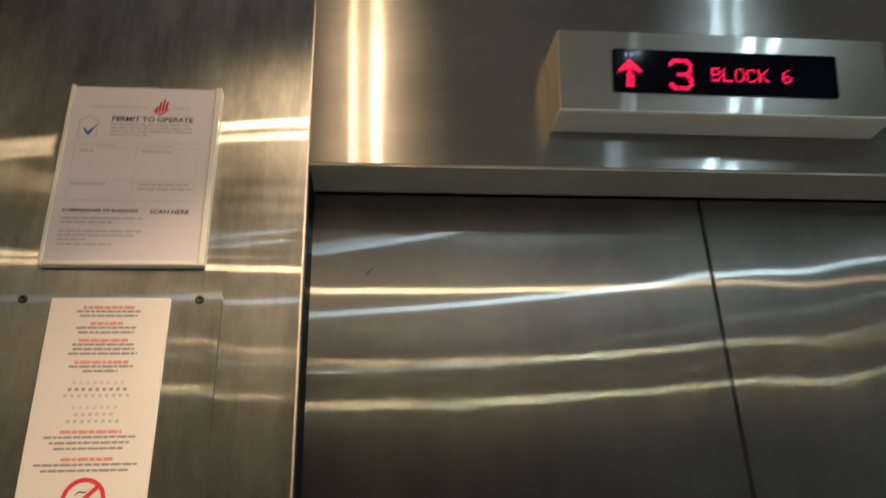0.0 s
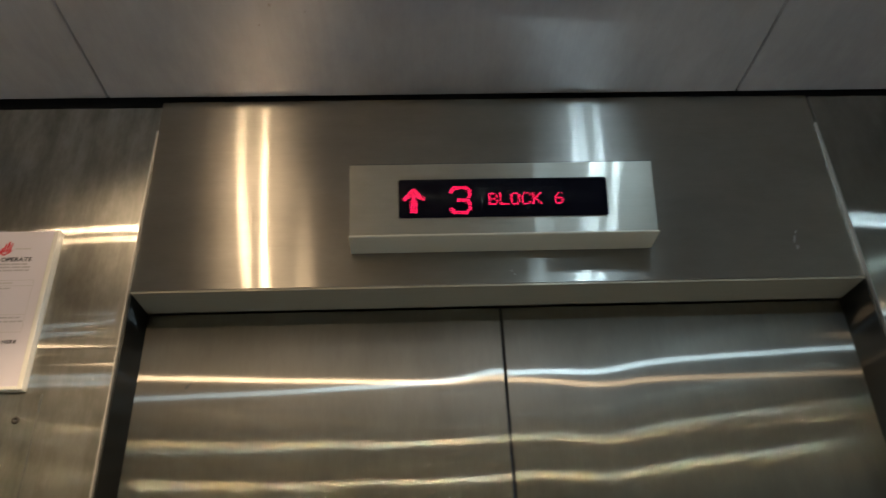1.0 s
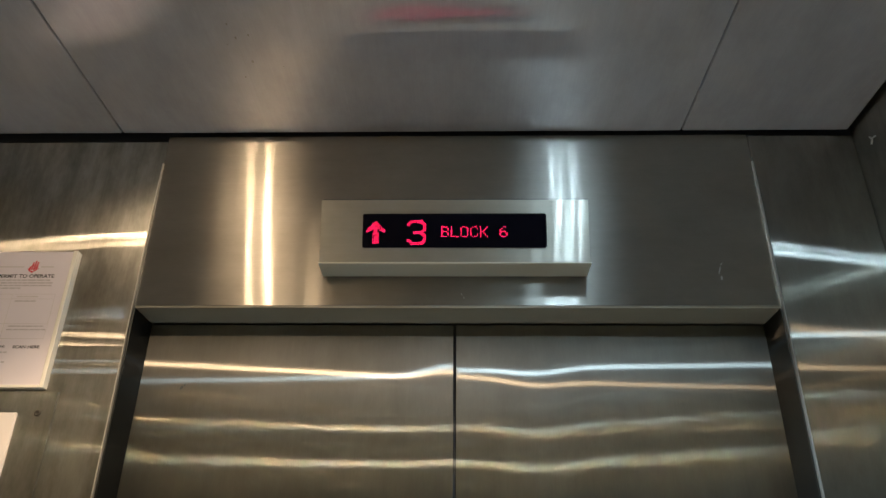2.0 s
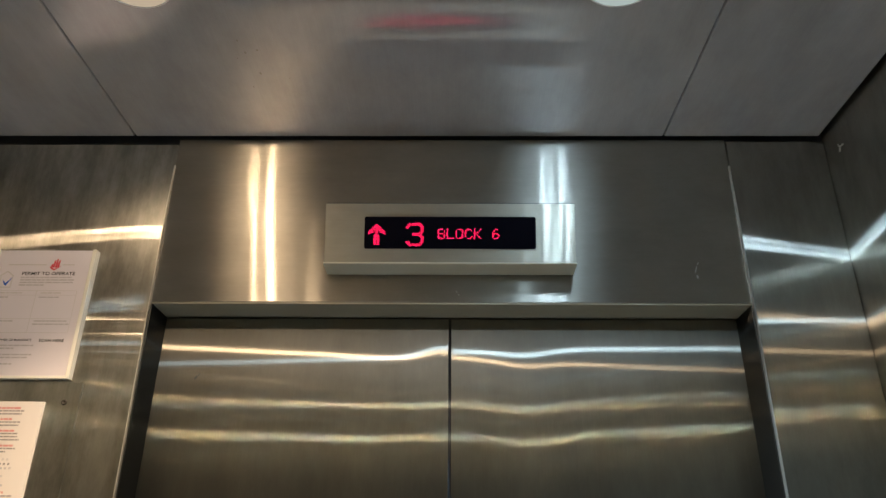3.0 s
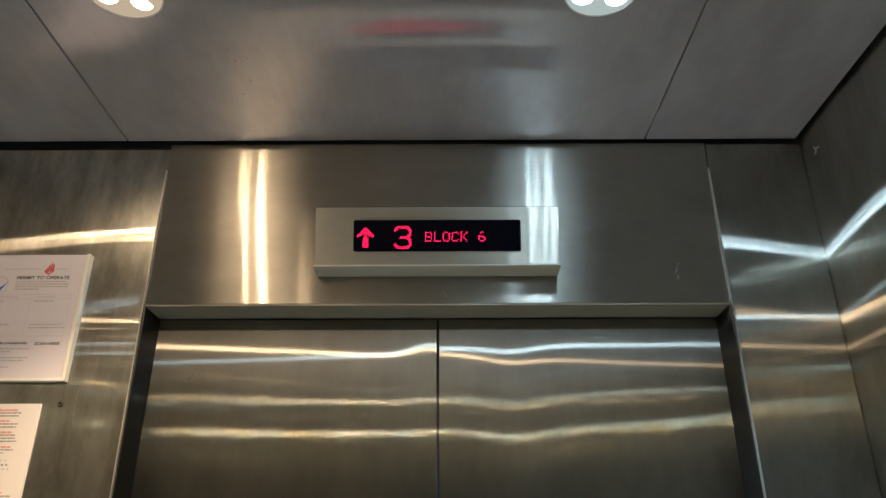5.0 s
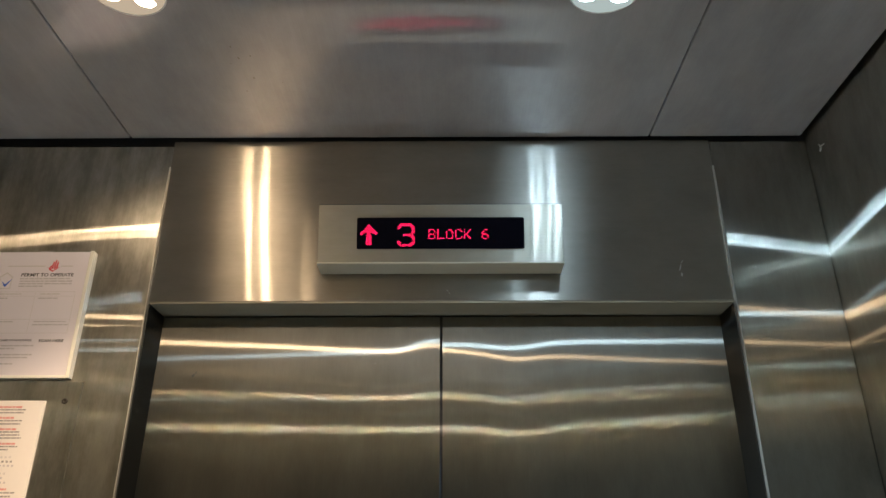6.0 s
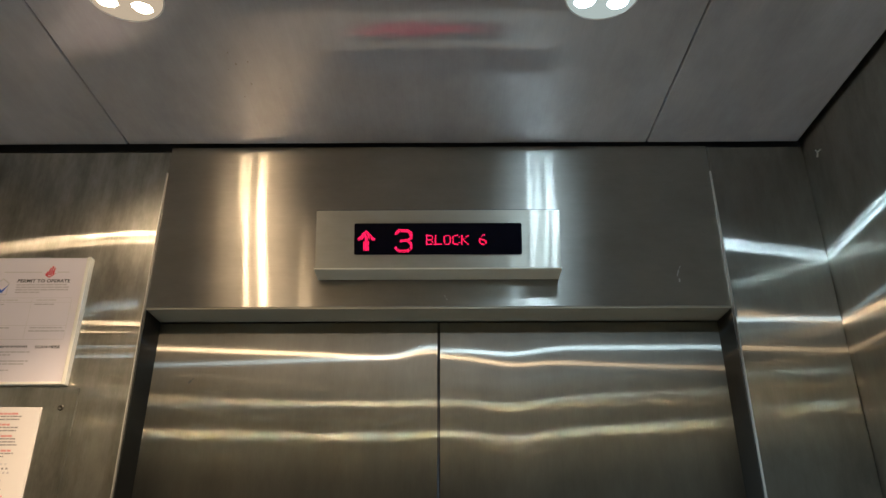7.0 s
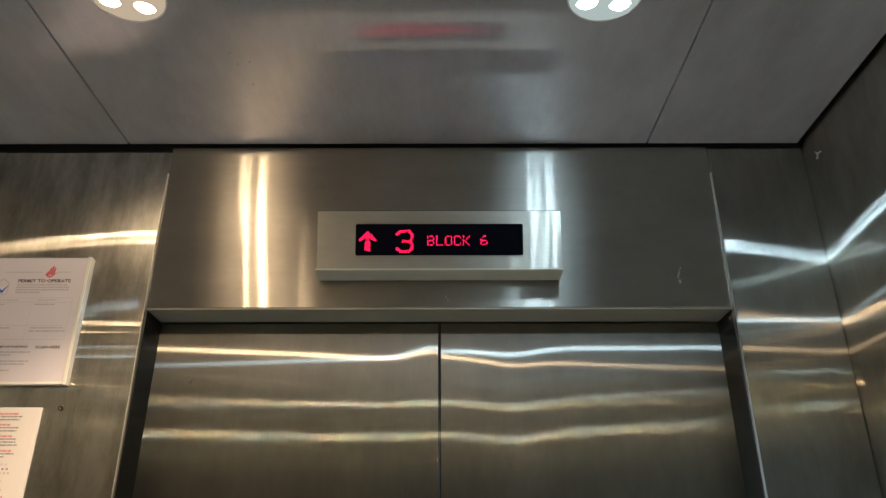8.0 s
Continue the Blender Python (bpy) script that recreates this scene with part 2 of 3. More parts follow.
west_zs = [2.377] + [2.24 - 0.01 * i for i in range(40)] + [0.0]
ret_l = part("wall_north_west", prism([(RET + west_lean(z), z) for z in west_zs] + [(0.10, 0.0), (0.10, 2.377)], LEFT, -HALF), M_WORN)
tagged(ret_l, "brushed stainless steel panel beside the lift doors, with handling marks", "wall", kind="structure")
ret_r = part("wall_north_east", box(HALF, RIGHT - 0.0006, RET, 0.10, 0, 2.381, 0.0012), M_PANEL)
tagged(ret_r, "narrow brushed stainless steel panel beside the lift doors", "wall", kind="structure")
for x in (-HALF, HALF):
    s = 1 if x > 0 else -1
    tagged(part("trim", prism([(RET - 0.0015, 0), (RET - 0.0012, 2.26), (RET + 0.0005, 2.335), (RET + 0.004, 2.335), (RET + 0.004, 0)],
                              x - s * 0.0006 - 0.0009, x - s * 0.0006 + 0.0009), M_EDGE),
           "thin bright folded steel edge along the door opening", "trim", kind="structure")
transom = part("wall_north_transom", box(-HALF + 0.0005, HALF - 0.0005, 0.0, 0.10, HEAD, 2.3855, 0.0003), M_TRANSOM)
tagged(transom, "horizontally brushed stainless steel panel above the lift doors", "wall", kind="structure")
# dark fill: the shade of the gap is put into its colour
tagged(part("wall_north_top", box(LEFT - 0.03, RIGHT + 0.03, 0.012, 0.10, 2.386, TOP), M_VOID), "dark strip put in for the shade of the gap above the front panels", "wall", kind="structure")

# lining of the door opening
frame_ob = thing("door_frame", "brushed stainless steel lining of the lift door opening, its jambs tinted dark for shade", "door frame", (0, 0, 0), kind="structure")
part("head_lining", box(-HALF + 0.002, HALF - 0.002, 0.0008, DOOR_Y - 0.004, HEAD - 0.003, HEAD - 0.0002), M_SOFFIT, frame_ob)
# the jambs carry their shade in the dark steel tint
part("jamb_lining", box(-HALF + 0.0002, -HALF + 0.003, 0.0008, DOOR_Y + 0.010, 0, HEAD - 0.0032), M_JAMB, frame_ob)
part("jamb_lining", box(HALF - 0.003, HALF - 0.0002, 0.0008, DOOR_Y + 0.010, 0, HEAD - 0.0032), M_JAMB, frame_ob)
# black strip put in for the shade over the door heads
part("head_shadow_strip", box(-HALF, HALF, DOOR_Y + 0.012, 0.10, HEAD - 0.02, HEAD), M_BLACK, frame_ob)
tagged(part("wall_behind_doors", box(-0.9, 0.9, 0.12, 0.15, 0, TOP), M_VOID), "dark lift shaft behind the doors", "wall", kind="structure")

# two centre-opening leaves of thin sheet, which lean back towards the head and are dented near the meeting edge
def leaf_lean(x, z):
    """Slope of a leaf's face, dy/dz."""
    up = min(1.0, max(0.0, (z - 1.97) / 0.07))
    low = min(1.0, max(0.0, (z - 1.45) / 0.25))
    if x < 0:
        lean = 0.0135 - 0.006 * x - 0.002 * math.exp(-((x + 0.01) / 0.04) ** 2)
        lean += up * (0.0055 - 0.0095 * math.exp(-((x + 0.015) / 0.035) ** 2))
    else:
        lean = 0.0112 + 0.0070 * math.exp(-((x - 0.115) / 0.05) ** 2) - 0.017 * max(0.0, x - 0.15)
        lean += up * (0.0025 + 0.028 * max(0.0, x - 0.15))
    return lean * low


def leaf_depth(x, z):
    """How far the face at height z stands in front of the leaf's head."""
    steps = 40
    return sum(leaf_lean(x, z + (HEAD - z) * (i + 0.5) / steps) for i in range(steps)) * (HEAD - z) / steps


def wavy_leaf(x0, x1, z0, z1, cols=48):
    bm = bmesh.new()
    zs = [z0, 0.7, 1.2, 1.45] + [1.5 + (z1 - 1.5) * i / 60 for i in range(61)]
    grid = []
    for i in range(cols + 1):
        x = x0 + (x1 - x0) * i / cols
        y, column = 0.0, [bm.verts.new((x, 0.0, z1))]
        for za, zb in zip(zs[::-1], zs[-2::-1]):
            y -= leaf_lean(x, (za + zb) / 2) * (za - zb)
            column.append(bm.verts.new((x, y, zb)))
        grid.append(column)
    for p, q in zip(grid, grid[1:]):
        for j in range(len(zs) - 1):
            bm.faces.new((p[j + 1], q[j + 1], q[j], p[j]))
    box(x0, x1, 0.0035, 0.03, z0, z1, bm=bm)
    # returns of the sheet at the top and the two sides
    for edge, flip in ((grid[0], True), (grid[-1], False)):
        back = [bm.verts.new((v.co.x, 0.0034, v.co.z)) for v in edge]
        front = [bm.verts.new(v.co) for v in edge]
        for j in range(len(zs) - 1):
            quad = (front[j + 1], back[j + 1], back[j], front[j])
            bm.faces.new(quad[::-1] if flip else quad)
    return bm


for s in (-1, 1):
    leaf = thing("lift_door", "closed centre-opening lift door leaf of vertically brushed stainless steel, slightly wavy", "door", (0, DOOR_Y, 0),
                 "lift doors")
    x0, x1 = sorted((s * 0.0022, s * (HALF - 0.0034)))
    part("door_panel", wavy_leaf(x0, x1, 0.008, HEAD - 0.0045), M_DOOR, leaf, smooth=True)
    gx0, gx1 = sorted((s * 0.0002, s * 0.0021))
    edge = [(0.004 - leaf_depth(s * 0.004, 0.008 + (HEAD - 0.014) * i / 24), 0.008 + (HEAD - 0.014) * i / 24) for i in range(25)]
    part("meeting_gasket", prism(edge + [(0.025, HEAD - 0.006), (0.025, 0.008)], gx0, gx1), M_BLACK, leaf, "black rubber meeting gasket")

# ceiling: three steel panels in one mesh, with a shadow gap round the edge
cx = (LEFT + 0.012, -0.522, 0.349, RIGHT - 0.006)
bm = bmesh.new()
for a, b in zip(cx, cx[1:]):
    box(a + 0.0012, b - 0.0012, BACK + 0.012, -0.006, CEIL, CEIL + 0.018, 0.0012, bm)
ceiling = part("ceiling", bm, M_CEIL)
tagged(ceiling, "brushed steel lift ceiling of three panels with narrow joints", "ceiling", kind="structure")
# cover added over the panels so that their edge gap stays dark
tagged(part("ceiling_gap_cover", box(LEFT - 0.03, RIGHT + 0.03, BACK - 0.03, 0.10, TOP, TOP + 0.03), M_VOID), "added dark cover that keeps the gap round the ceiling panels in shade", "ceiling",
       kind="structure")
tagged(part("ceiling_joint_backing", box(LEFT + 0.03, RIGHT - 0.03, BACK + 0.03, -0.03, CEIL + 0.0185, CEIL + 0.022), M_VOID),
       "dark backing above the ceiling joints", "ceiling", kind="structure")


# ---------------------------------------------------------------- ceiling lights
def beam_at(x, y, size, watts, tone, spread):
    lamp = bpy.data.lights.new("downlight_beam", "AREA")
    lamp.shape, lamp.size, lamp.energy, lamp.color, lamp.spread = "DISK", size, watts, tone, radians(spread)
    new("downlight_beam", lamp).location = (x, y, CEIL - 0.0098)


def dome_at(x, y, radius, watts, tone):
    """The light of a domed lens, as strong to the sides as straight down."""
    lamp = bpy.data.lights.new("downlight_dome", "SPOT")
    lamp.shadow_soft_size, lamp.energy, lamp.color = radius, watts, tone
    lamp.spot_size, lamp.spot_blend = radians(180), 0.0
    new("downlight_dome", lamp).location = (x, y, CEIL - 0.0083)


def downlight(x, y, led_mat, face_mat, tone, watts, beam, turn, words):
    d = thing("downlight", words, "ceiling light", (x, y, CEIL), "ceiling downlights")
    part("trim_ring", lathe([(0.048, 0.0), (0.048, -0.0015), (0.0475, -0.002), (0.0465, -0.002), (0.046, -0.0015), (0.046, -0.0003)], 48), M_WHITE, d, smooth=True)
    # plate and bezels glow in place of bloom; only the lenses are lamps
    part("face_plate", lathe([(0.046, -0.0012), (0.0, -0.0012)], 48), face_mat, d)
    for k in range(3):
        a = radians(turn + 120 * k)
        px, py = 0.0243 * math.cos(a), 0.0243 * math.sin(a)
        rim = part("lamp_bezel", lathe([(0.0165, -0.0014), (0.0162, -0.0090), (0.0156, -0.0095), (0.0150, -0.0090), (0.0142, -0.002)], 28, centre=(px, py, 0)), face_mat, d, smooth=True)
        if y > -0.6:
            dome_at(x + px, y + py, 0.0065, watts, tone)
        part("lamp_lens", lathe([(0.0140, -0.0020), (0.0118, -0.0030), (0.007, -0.0037), (0.0, -0.0040)], 24, centre=(px, py, 0)), led_mat, rim, "lit lens", smooth=True)
    if y <= -0.6:
        beam_at(x, y, 0.040, watts * 1.6, tone, 168)
    # the beam that the lamps throw straight down
    beam_at(x, y, 0.05, beam, tone, 100)
    return d


for y in (-0.354, -0.945):
    downlight(-0.3905, y, M_WARM, M_FACE_WARM, WARM, LED_WARM, 6.5, 47, "round recessed ceiling light with three lit warm lamps")
    downlight(0.210, y, M_COOL, M_FACE_COOL, COOL, LED_COOL, 9.5, 33, "round recessed ceiling light with three lit cool white lamps")


# ---------------------------------------------------------------- floor indicator
FONT5 = {"B": "11110 10001 10001 11110 10001 10001 11110", "L": "10000 10000 10000 10000 10000 10000 11111",
         "O": "01110 10001 10001 10001 10001 10001 01110", "C": "01110 10001 10000 10000 10000 10001 01110",
         "K": "10001 10010 10100 11000 10100 10010 10001", "6": "00110 01000 10000 11110 10001 10001 01110", " ": "0 0 0 0 0 0 0"}
BIG3 = ("001111111100 011111111110 111000000111 110000000011 000000000011 000000000011 000000000111 000011111110 000011111110 000000000111 "
        "000000000011 000000000011 110000000011 111000000111 011111111110 001111111100")
UP = ("000000000000 000001100000 000011110000 000111111000 001111111100 011111111110 111101101111 110001100011 000011110000 000011110000 "
      "000011110000 000011110000 000011110000 000011110000 000011110000 000000000000")



def dots(rows, x, z, pitch, bm):
    for r, row in enumerate(rows):
        for c, ch in enumerate(row):
            if ch == "1":
                mx = Matrix.Translation((x + (c + 0.5) * pitch, 0, z - (r + 0.5) * pitch)) @ Matrix.Rotation(math.pi / 2, 4, "X")
                bmesh.ops.create_circle(bm, cap_ends=True, radius=pitch * 0.265, segments=8, matrix=mx)
    return bm


def floor_indicator():
    d = thing("floor_indicator", "brushed steel floor indicator box with lit red dot display", "indicator", (0, 0, 0))
    yt, yb, zt, zb = -0.061, -0.039, 2.2345, 2.1445
    w = 0.1857
    part("housing", prism([(-0.0002, zb + 0.001), (yb, zb), (yb - 0.0015, zb + 0.002), (yt, zt), (-0.0002, zt + 0.006)], -w, w, 0.0006), M_BOX, d)
    lip = part("bottom_lip", prism([(-0.001, zb + 0.0005), (-0.001, zb - 0.0006), (yb - 0.001, zb - 0.0006), (yb - 0.003, zb + 0.0006), (yb - 0.003, zb + 0.0025), (yb - 0.0017, zb + 0.0025)],
                                   -w - 0.001, w + 0.001, 0.0004), M_LIP, d, "pale satin underside lip")
    # added dark plate: gives the shaded band in the ceiling's reflection of the box
    part("top_dark_plate", prism([(-0.0004, zt + 0.0062), (-0.0004, zt + 0.0072), (yt + 0.0012, zt + 0.0014), (yt + 0.0012, zt + 0.0004)], -w + 0.001, w - 0.001), M_VOID, d, "dark plate added on top for the dark band reflected in the ceiling")
    # the face leans; everything on it is laid in its plane
    lean = math.atan2(yb - yt, zt - zb)
    face = Matrix.Translation((0, (yb + yt) / 2, (zb + zt) / 2)) @ Matrix.Rotation(lean, 4, "X")
    bm = box(-0.127, 0.127, -0.0022, 0.002, -0.0235 + 0.0005, 0.0250 + 0.0005)
    corners = [e for e in bm.edges if abs((e.verts[0].co - e.verts[1].co).normalized().y) > 0.9]
    bmesh.ops.bevel(bm, geom=corners, offset=0.0026, segments=4, profile=0.5, affect="EDGES")
    bm.transform(face)
    screen = part("display_window", bm, M_SCREEN, d, "glossy black display window")
    p, top, left = 0.00224, 0.0250 - 0.0088, -0.127
    for nm, rows, x, dz in (("arrow_symbol", UP.split(), 0.0048, 0.0), ("floor_digit", BIG3.split(), 0.0612, 0.0),
                            ("block_text", ["0".join(FONT5[c].split()[r].ljust(5, "0") for c in "BLOCK 6") for r in range(7)], 0.1085, 0.0090)):
        bm = dots(rows, left + x, top - dz, p, bmesh.new())
        bm.transform(face @ Matrix.Translation((0, -0.0027, 0)))
        part(nm, bm, M_RED, screen, "lit red dots")
    return d


floor_indicator()


# ---------------------------------------------------------------- operating panel plate, permit and notice
def screw(x, y, z, r=0.0042, parent=None):
    bm = lathe([(r, 0.0), (r, 0.0008), (r * 0.8, 0.0016), (r * 0.45, 0.0017), (r * 0.42, 0.0004), (0.0, 0.0004)], 20)
    bm.transform(Matrix.Translation((x, y, z)) @ Matrix.Rotation(math.pi / 2, 4, "X"))
    ob = part("screw", bm, M_SCREW, parent, "countersunk steel screw", True)
    return ob


plate = thing("operating_panel", "brushed steel faceplate of the lift operating panel, screwed to the wall", "panel", (0, 0, 0))
part("faceplate", prism([(RET - 0.0022, 1.9745), (RET - 0.0060, 1.60), (RET - 0.0060, 0.85), (RET + 0.0025, 0.85), (RET + 0.0025, 1.9745)], -0.722, -0.5225, 0.0003), M_WORN, plate)
for sx in (-0.702, -0.543):
    screw(sx, RET - 0.0024, 1.9455, parent=plate)

permit = thing("permit_holder", "white permit certificate in a clear acrylic wall holder", "sign", (0, 0, 0))
PX0, PX1, PZ0, PZ1 = -0.694, -0.5415, 1.978, 2.180
part("acrylic_back", box(PX0, PX1, RET - 0.0032, RET + 0.0048, PZ0, PZ1, 0.0006), M_ACRYL, permit, "clear acrylic back plate")
part("thumb_notch", box((PX0 + PX1) / 2 - 0.010, (PX0 + PX1) / 2 + 0.010, -0.0101, RET - 0.0033, PZ1 - 0.0008, PZ1 + 0.0008), M_DARKGREY, permit, "dark thumb notch")
part("acrylic_rail", box(PX0, PX0 + 0.004, -0.0125, RET - 0.0033, PZ0, PZ1, 0.0006), M_ACRYL, permit, "clear acrylic edge")
part("acrylic_rail", box(PX1 - 0.006, PX1, -0.0125, RET - 0.0033, PZ0, PZ1, 0.0006), M_ACRYL, permit, "clear acrylic edge")
part("acrylic_rail", box(PX0 + 0.0041, PX1 - 0.0061, -0.0125, RET - 0.0033, PZ0, PZ0 + 0.004, 0.0006), M_ACRYL, permit, "clear acrylic edge")
SX0, SX1, SZ0, SZ1, SY = PX0 + 0.0043, PX1 - 0.0063, PZ0 + 0.0043, PZ1 - 0.001, -0.0098
page = part("permit_sheet", box(SX0, SX1, SY, RET - 0.0033, SZ0, SZ1), M_PAPER, permit, "printed white paper permit")


def bar(name, u0, u1, v0, v1, mat, parent, x0, z1, y, w, h):
    """A printed bar at shares u (across) and v (down) of a sheet."""
    part(name, sheet([(x0 + u0 * w, z1 - v1 * h), (x0 + u1 * w, z1 - v1 * h), (x0 + u1 * w, z1 - v0 * h), (x0 + u0 * w, z1 - v0 * h)], y - 0.0002, 0.00015), mat, parent)


W, H = SX1 - SX0, SZ1 - SZ0


def pbar(name, u0, u1, v0, v1, mat):
    bar(name, u0, u1, v0, v1, mat, page, SX0, SZ1, SY, W, H)


rng = random.Random(4)


def text_bars(draw, name, u0, u1, v, h, mat):
    """A line of small print as word-long bars."""
    u = u0
    while u < u1 - 0.01:
        n = min(u1 - u, rng.uniform(0.03, 0.09))
        draw(name, u, u + n, v, v + h, mat)
        u += n + 0.009


pbar("printed_line", 0.12, 0.53, 0.117, 0.126, M_PALE)
pbar("printed_line", 0.70, 0.83, 0.117, 0.126, M_PALE)
# red emblem: a few slanting strokes
for k, (u, v0, v1) in enumerate(((0.575, 0.115, 0.145), (0.598, 0.085, 0.145), (0.622, 0.07, 0.145), (0.645, 0.082, 0.14))):
    part("emblem_stroke", sheet([(SX0 + u * W, SZ1 - v1 * H), (SX0 + (u + 0.02) * W, SZ1 - v1 * H), (SX0 + (u + 0.026) * W, SZ1 - v0 * H), (SX0 + (u + 0.012) * W, SZ1 - v0 * H)],
                                SY - 0.0002, 0.00015), M_REDINK, page)
part("emblem_stroke", sheet([(SX0 + 0.56 * W, SZ1 - 0.130 * H), (SX0 + 0.62 * W, SZ1 - 0.158 * H), (SX0 + 0.69 * W, SZ1 - 0.125 * H), (SX0 + 0.66 * W, SZ1 - 0.148 * H), (SX0 + 0.62 * W, SZ1 - 0.17 * H),
                             (SX0 + 0.58 * W, SZ1 - 0.152 * H)], SY - 0.00025, 0.0002), M_REDINK, page)
lettering("title_text", "PERMIT TO OPERATE", 0.0075, SX0 + 0.285 * W, SY - 0.0002, SZ1 - 0.208 * H, M_INK, page, 0.57 * W)
for i in range(4):
    text_bars(pbar, "small_print", 0.285, (0.83, 0.86, 0.86, 0.56)[i], 0.222 + i * 0.021, 0.011, M_GREY)
# house outline and tick
for pts in (((0.05, 0.215), (0.13, 0.172), (0.21, 0.215), (0.20, 0.222), (0.13, 0.184), (0.06, 0.222)),
            ((0.065, 0.222), (0.075, 0.222), (0.075, 0.305), (0.065, 0.305)), ((0.19, 0.222), (0.20, 0.222), (0.20, 0.305), (0.19, 0.305)),
            ((0.065, 0.305), (0.20, 0.305), (0.20, 0.312), (0.065, 0.312))):
    part("house_outline", sheet([(SX0 + u * W, SZ1 - v * H) for u, v in pts], SY - 0.0002, 0.00015), M_PALE, page)
part("tick_mark", sheet([(SX0 + u * W, SZ1 - v * H) for u, v in ((0.095, 0.25), (0.12, 0.262), (0.135, 0.275), (0.20, 0.225), (0.143, 0.297), (0.125, 0.29))],
                        SY - 0.00035, 0.0002), M_BLUE, page)
# table
for v in (0.335, 0.372, 0.56, 0.67):
    pbar("table_rule", 0.06, 0.92, v, v + 0.003, M_PALE)
for u in (0.06, 0.49, 0.917):
    pbar("table_rule", u, u + 0.004, 0.335, 0.673, M_PALE)
text_bars(pbar, "small_print", 0.10, 0.34, 0.350, 0.010, M_PALE)
text_bars(pbar, "small_print", 0.54, 0.77, 0.350, 0.010, M_PALE)
text_bars(pbar, "small_print", 0.10, 0.20, 0.385, 0.010, M_GREY)
text_bars(pbar, "small_print", 0.53, 0.74, 0.385, 0.010, M_GREY)
text_bars(pbar, "small_print", 0.08, 0.33, 0.575, 0.010, M_GREY)
text_bars(pbar, "small_print", 0.54, 0.88, 0.575, 0.010, M_GREY)
text_bars(pbar, "small_print", 0.53, 0.91, 0.600, 0.010, M_GREY)
lettering("officer_text", "COMMISSIONER OF BUILDINGS", 0.0042, SX0 + 0.06 * W, SY - 0.0002, SZ1 - 0.735 * H, M_INK, page, 0.50 * W)
lettering("scan_text", "SCAN HERE", 0.006, SX0 + 0.64 * W, SY - 0.0002, SZ1 - 0.742 * H, M_INK, page, 0.26 * W)
for i, (v, e) in enumerate(((0.765, 0.60), (0.787, 0.40), (0.835, 0.60), (0.857, 0.56), (0.879, 0.26), (0.905, 0.42))):
    text_bars(pbar, "small_print", 0.06, e, v, 0.011, M_GREY)

# notice sheet on the faceplate
NX0, NX1, NZ0, NZ1, NY = -0.6755, -0.5690, 1.66, 1.9455, RET - 0.0066
notice = thing("passenger_notice", "white plastic notice with red headings stuck on the faceplate", "sign", (0, 0, 0))
board = part("notice_sheet", box(NX0, NX1, NY, RET - 0.0022, NZ0, NZ1, 0.0006), M_NOTICE, notice)
NW, NH = NX1 - NX0, 0.200


def nbar(name, u0, u1, v0, v1, mat):
    bar(name, u0, u1, v0, v1, mat, board, NX0, NZ1 - 0.0029, NY, NW, NH)


def notice_lines(v, red, black, step):
    """A red heading over centred lines of black print; the numbers are half widths as shares of the sheet."""
    text_bars(nbar, "red_heading", 0.5 - red, 0.5 + red, v, 0.014, M_PINKINK)
    for i, b in enumerate(black):
        text_bars(nbar, "small_print", 0.5 - b, 0.5 + b, v + step * (i + 1), 0.0105, M_DARKGREY)


notice_lines(0.025, 0.22, (0.27, 0.24), 0.021)
notice_lines(0.102, 0.14, (0.25, 0.23), 0.022)
notice_lines(0.182, 0.21, (0.26, 0.25, 0.28), 0.021)
notice_lines(0.283, 0.22, (0.26, 0.14), 0.021)
for v, n, m_ in ((0.375, 8, M_PALE), (0.405, 9, M_DARKGREY), (0.433, 10, M_GREY), (0.485, 7, M_PALE), (0.515, 6, M_GREY), (0.545, 8, M_GREY)):
    for i in range(n):
        u = 0.5 + (i - (n - 1) / 2) * 0.055
        nbar("character_block", u - 0.014, u + 0.014, v, v + 0.014, m_)
notice_lines(0.590, 0.24, (0.36, 0.31, 0.27), 0.024)
notice_lines(0.705, 0.20, (0.40, 0.34), 0.024)


def ring(cx_, cz_, r0, r1, y, depth, n=40):
    bm = bmesh.new()
    vs = []
    for i in range(n):
        a = 2 * math.pi * i / n
        c, s = math.cos(a), math.sin(a)
        vs.append([bm.verts.new((cx_ + r * c, yy, cz_ + r * s)) for r, yy in ((r0, y), (r1, y), (r1, y + depth), (r0, y + depth))])
    for i in range(n):
        p, q = vs[i], vs[(i + 1) % n]
        for k in range(4):
            bm.faces.new((p[k], q[k], q[(k + 1) % 4], p[(k + 1) % 4]))
    bmesh.ops.recalc_face_normals(bm, faces=bm.faces)
    return bm


ncx, ncz = (NX0 + NX1) / 2 + 0.002, NZ1 - 0.0029 - 0.877 * NH
part("red_ring", ring(ncx, ncz, 0.0145, 0.0180, NY - 0.0003, 0.00025), M_REDINK, board, "red prohibition ring")
d2 = 0.0026 / 2
part("red_slash", sheet([(ncx - 0.0105 - d2, ncz - 0.0105 + d2), (ncx - 0.0105 + d2, ncz - 0.0105 - d2), (ncx + 0.0105 + d2, ncz + 0.0105 - d2), (ncx + 0.0105 - d2, ncz + 0.0105 + d2)],
                        NY - 0.00035, 0.00025), M_REDINK, board, "red slash")
part("cigarette_symbol", sheet([(ncx - 0.011, ncz - 0.003), (ncx + 0.009, ncz - 0.003), (ncx + 0.009, ncz), (ncx - 0.011, ncz)], NY - 0.00025, 0.0002), M_INK, board)
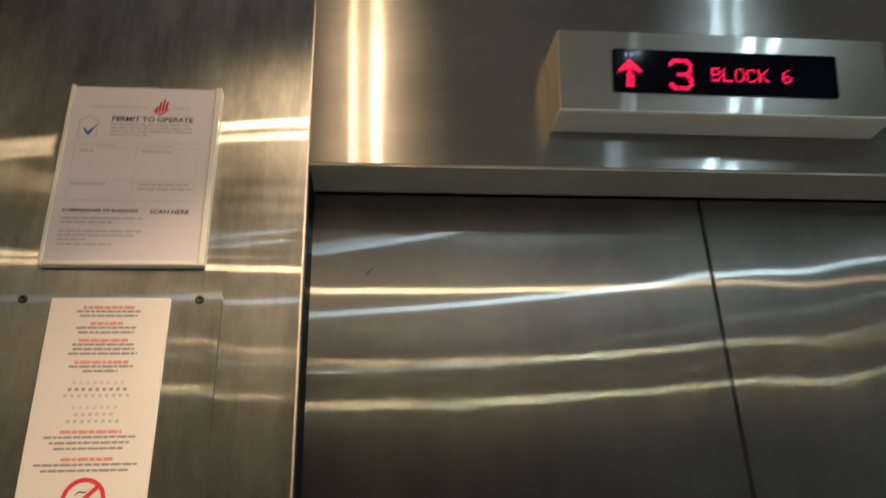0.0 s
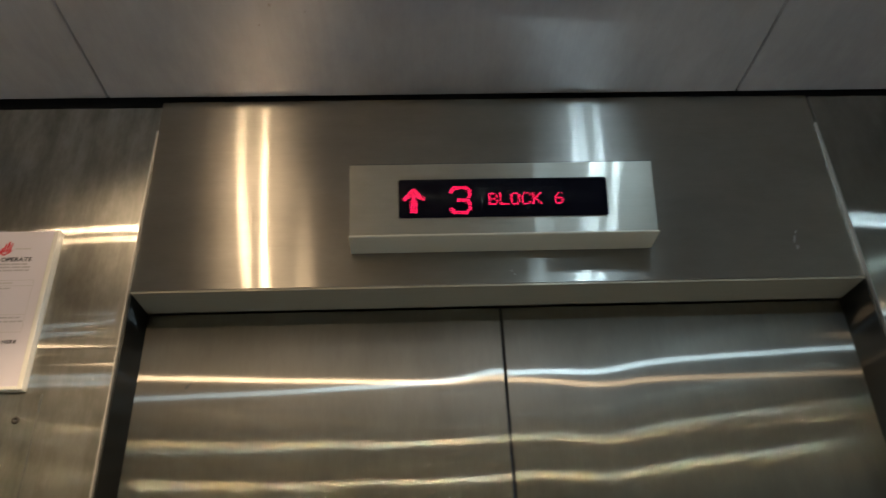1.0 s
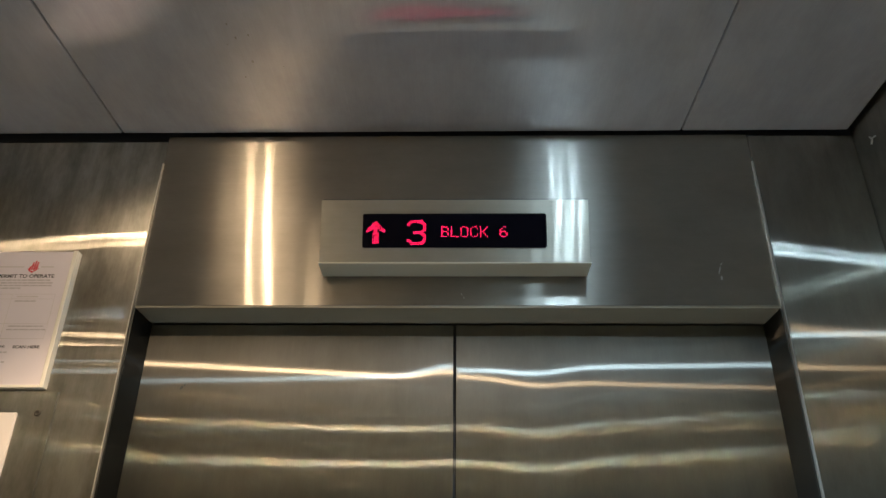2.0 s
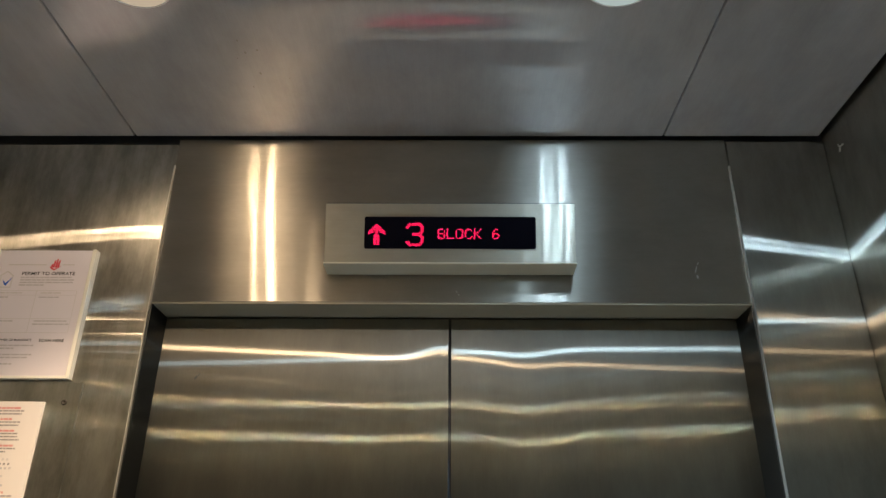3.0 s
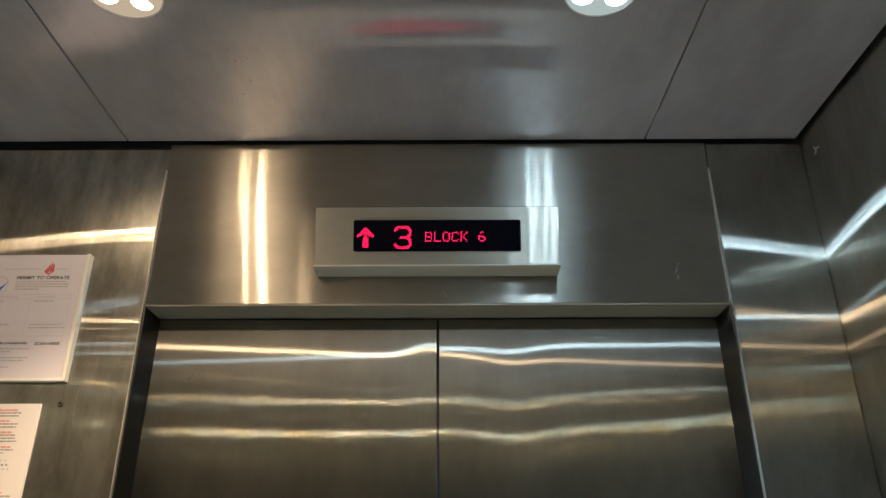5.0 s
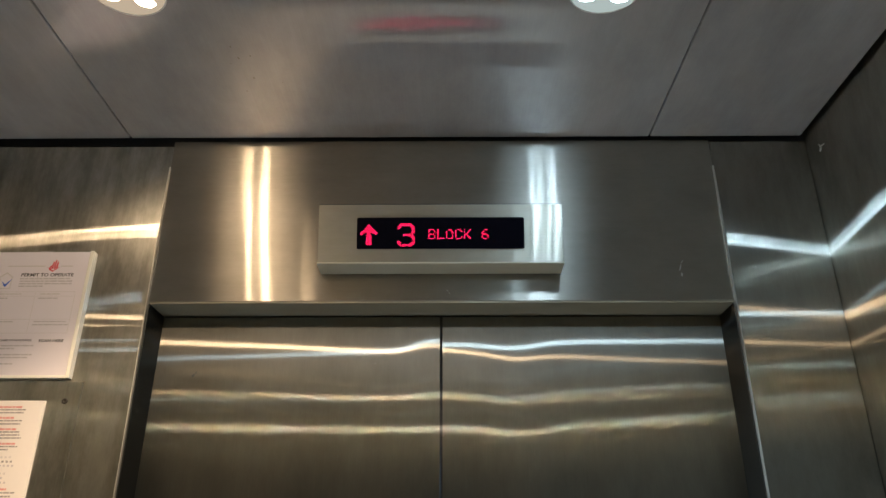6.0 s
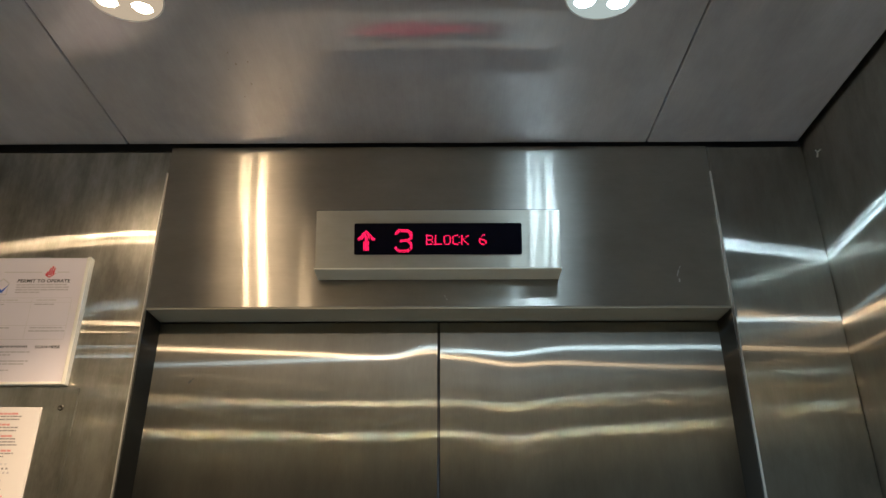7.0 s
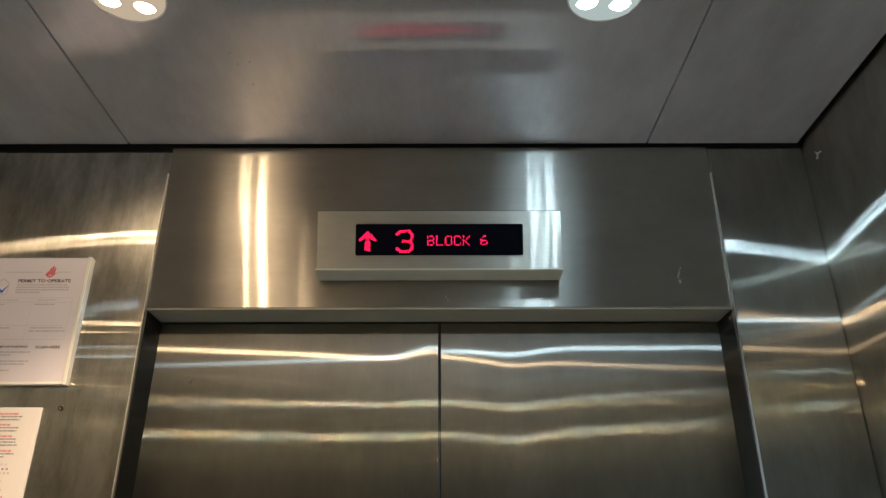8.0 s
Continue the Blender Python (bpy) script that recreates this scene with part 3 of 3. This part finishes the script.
part("smoke_symbol", sheet([(ncx - 0.008, ncz + 0.003), (ncx - 0.004, ncz + 0.006), (ncx + 0.001, ncz + 0.0055), (ncx + 0.004, ncz + 0.009), (ncx + 0.001, ncz + 0.0065),
                            (ncx - 0.0045, ncz + 0.0072)], NY - 0.00025, 0.0002), M_INK, board)

# ---------------------------------------------------------------- small marks and fittings
# broken clip on the side wall near the ceiling corner
clip = thing("broken_clip", "small broken pale plastic clip stuck on the side wall", "clip", (RIGHT, -0.05, 2.343))
bm = bmesh.new()
for dy, dz, ln, a in ((-0.002, 0.0, 0.020, 8), (0.008, -0.006, 0.012, -50), (0.009, 0.007, 0.011, 60)):
    q = bmesh.new()
    box(-0.0035, -0.0002, -ln / 2, ln / 2, -0.0013, 0.0013, 0.0005, q)
    q.transform(Matrix.Translation((0, dy, dz)) @ Matrix.Rotation(radians(a), 4, "X"))
    me_ = bpy.data.meshes.new("tmp")
    q.to_mesh(me_)
    q.free()
    bm.from_mesh(me_)
    bpy.data.meshes.remove(me_)
bm.transform(Matrix.Diagonal((0.8, 0.6, 0.6, 1)))
part("clip_body", bm, M_CLIP, clip)


def smear(name, words, x, z, y, strokes, mat):
    """Dried residue on a panel: a few thin raised strokes."""
    bm = bmesh.new()
    for ox, oz, ln, wd, a in strokes:
        c, s = math.cos(radians(a)), math.sin(radians(a))
        pts = []
        for u, v in ((-0.5, -0.2), (-0.25, -0.5), (0.2, -0.4), (0.5, 0.1), (0.3, 0.5), (-0.3, 0.35)):
            px, pz = u * ln, v * wd
            pts.append((x + ox + px * c - pz * s, z + oz + px * s + pz * c))
        sheet(pts, y - 0.0003, 0.0002, bm)
    tagged(part(name, bm, mat), words, "mark")


smear("residue_mark", "pale dried smear on the steel above the doors", 0.373, 2.154, 0.0, ((0, 0, 0.014, 0.002, 70), (0.001, -0.012, 0.007, 0.003, 80), (0.004, 0.010, 0.006, 0.0015, 50)), M_CHALK)
smear("residue_mark", "tiny pale specks below the indicator", 0.010, 2.117, 0.0, ((0, 0, 0.004, 0.0015, 110), (0.003, -0.005, 0.003, 0.0015, 120)), M_CHALK)
smear("scuff_mark", "small dark scuff on the lift door", -0.386, 2.0, DOOR_Y - 0.0022, ((0, 0, 0.007, 0.004, 40), (0.004, 0.004, 0.004, 0.002, 60)), M_VOID)
for x, y, r in ((-0.291, -0.242, 0.002), (-0.275, -0.171, 0.0028), (-0.293, -0.139, 0.0018), (-0.286, -0.217, 0.0026), (-0.268, -0.222, 0.0022), (-0.235, -0.16, 0.0014), (-0.30, -0.205, 0.0012)):
    r *= 0.6
    bm = lathe([(r, -0.0001), (r * 0.8, -0.0004), (0.0, -0.0005)], 9, centre=(x, y, CEIL))
    bm.transform(Matrix.Translation((x, y, 0)) @ Matrix.Diagonal((1, 1.7, 1, 1)) @ Matrix.Translation((-x, -y, 0)))
    tagged(part("dirt_speck", bm, M_DIRT), "small dark speck of dirt on the ceiling", "mark", "specks on the ceiling")
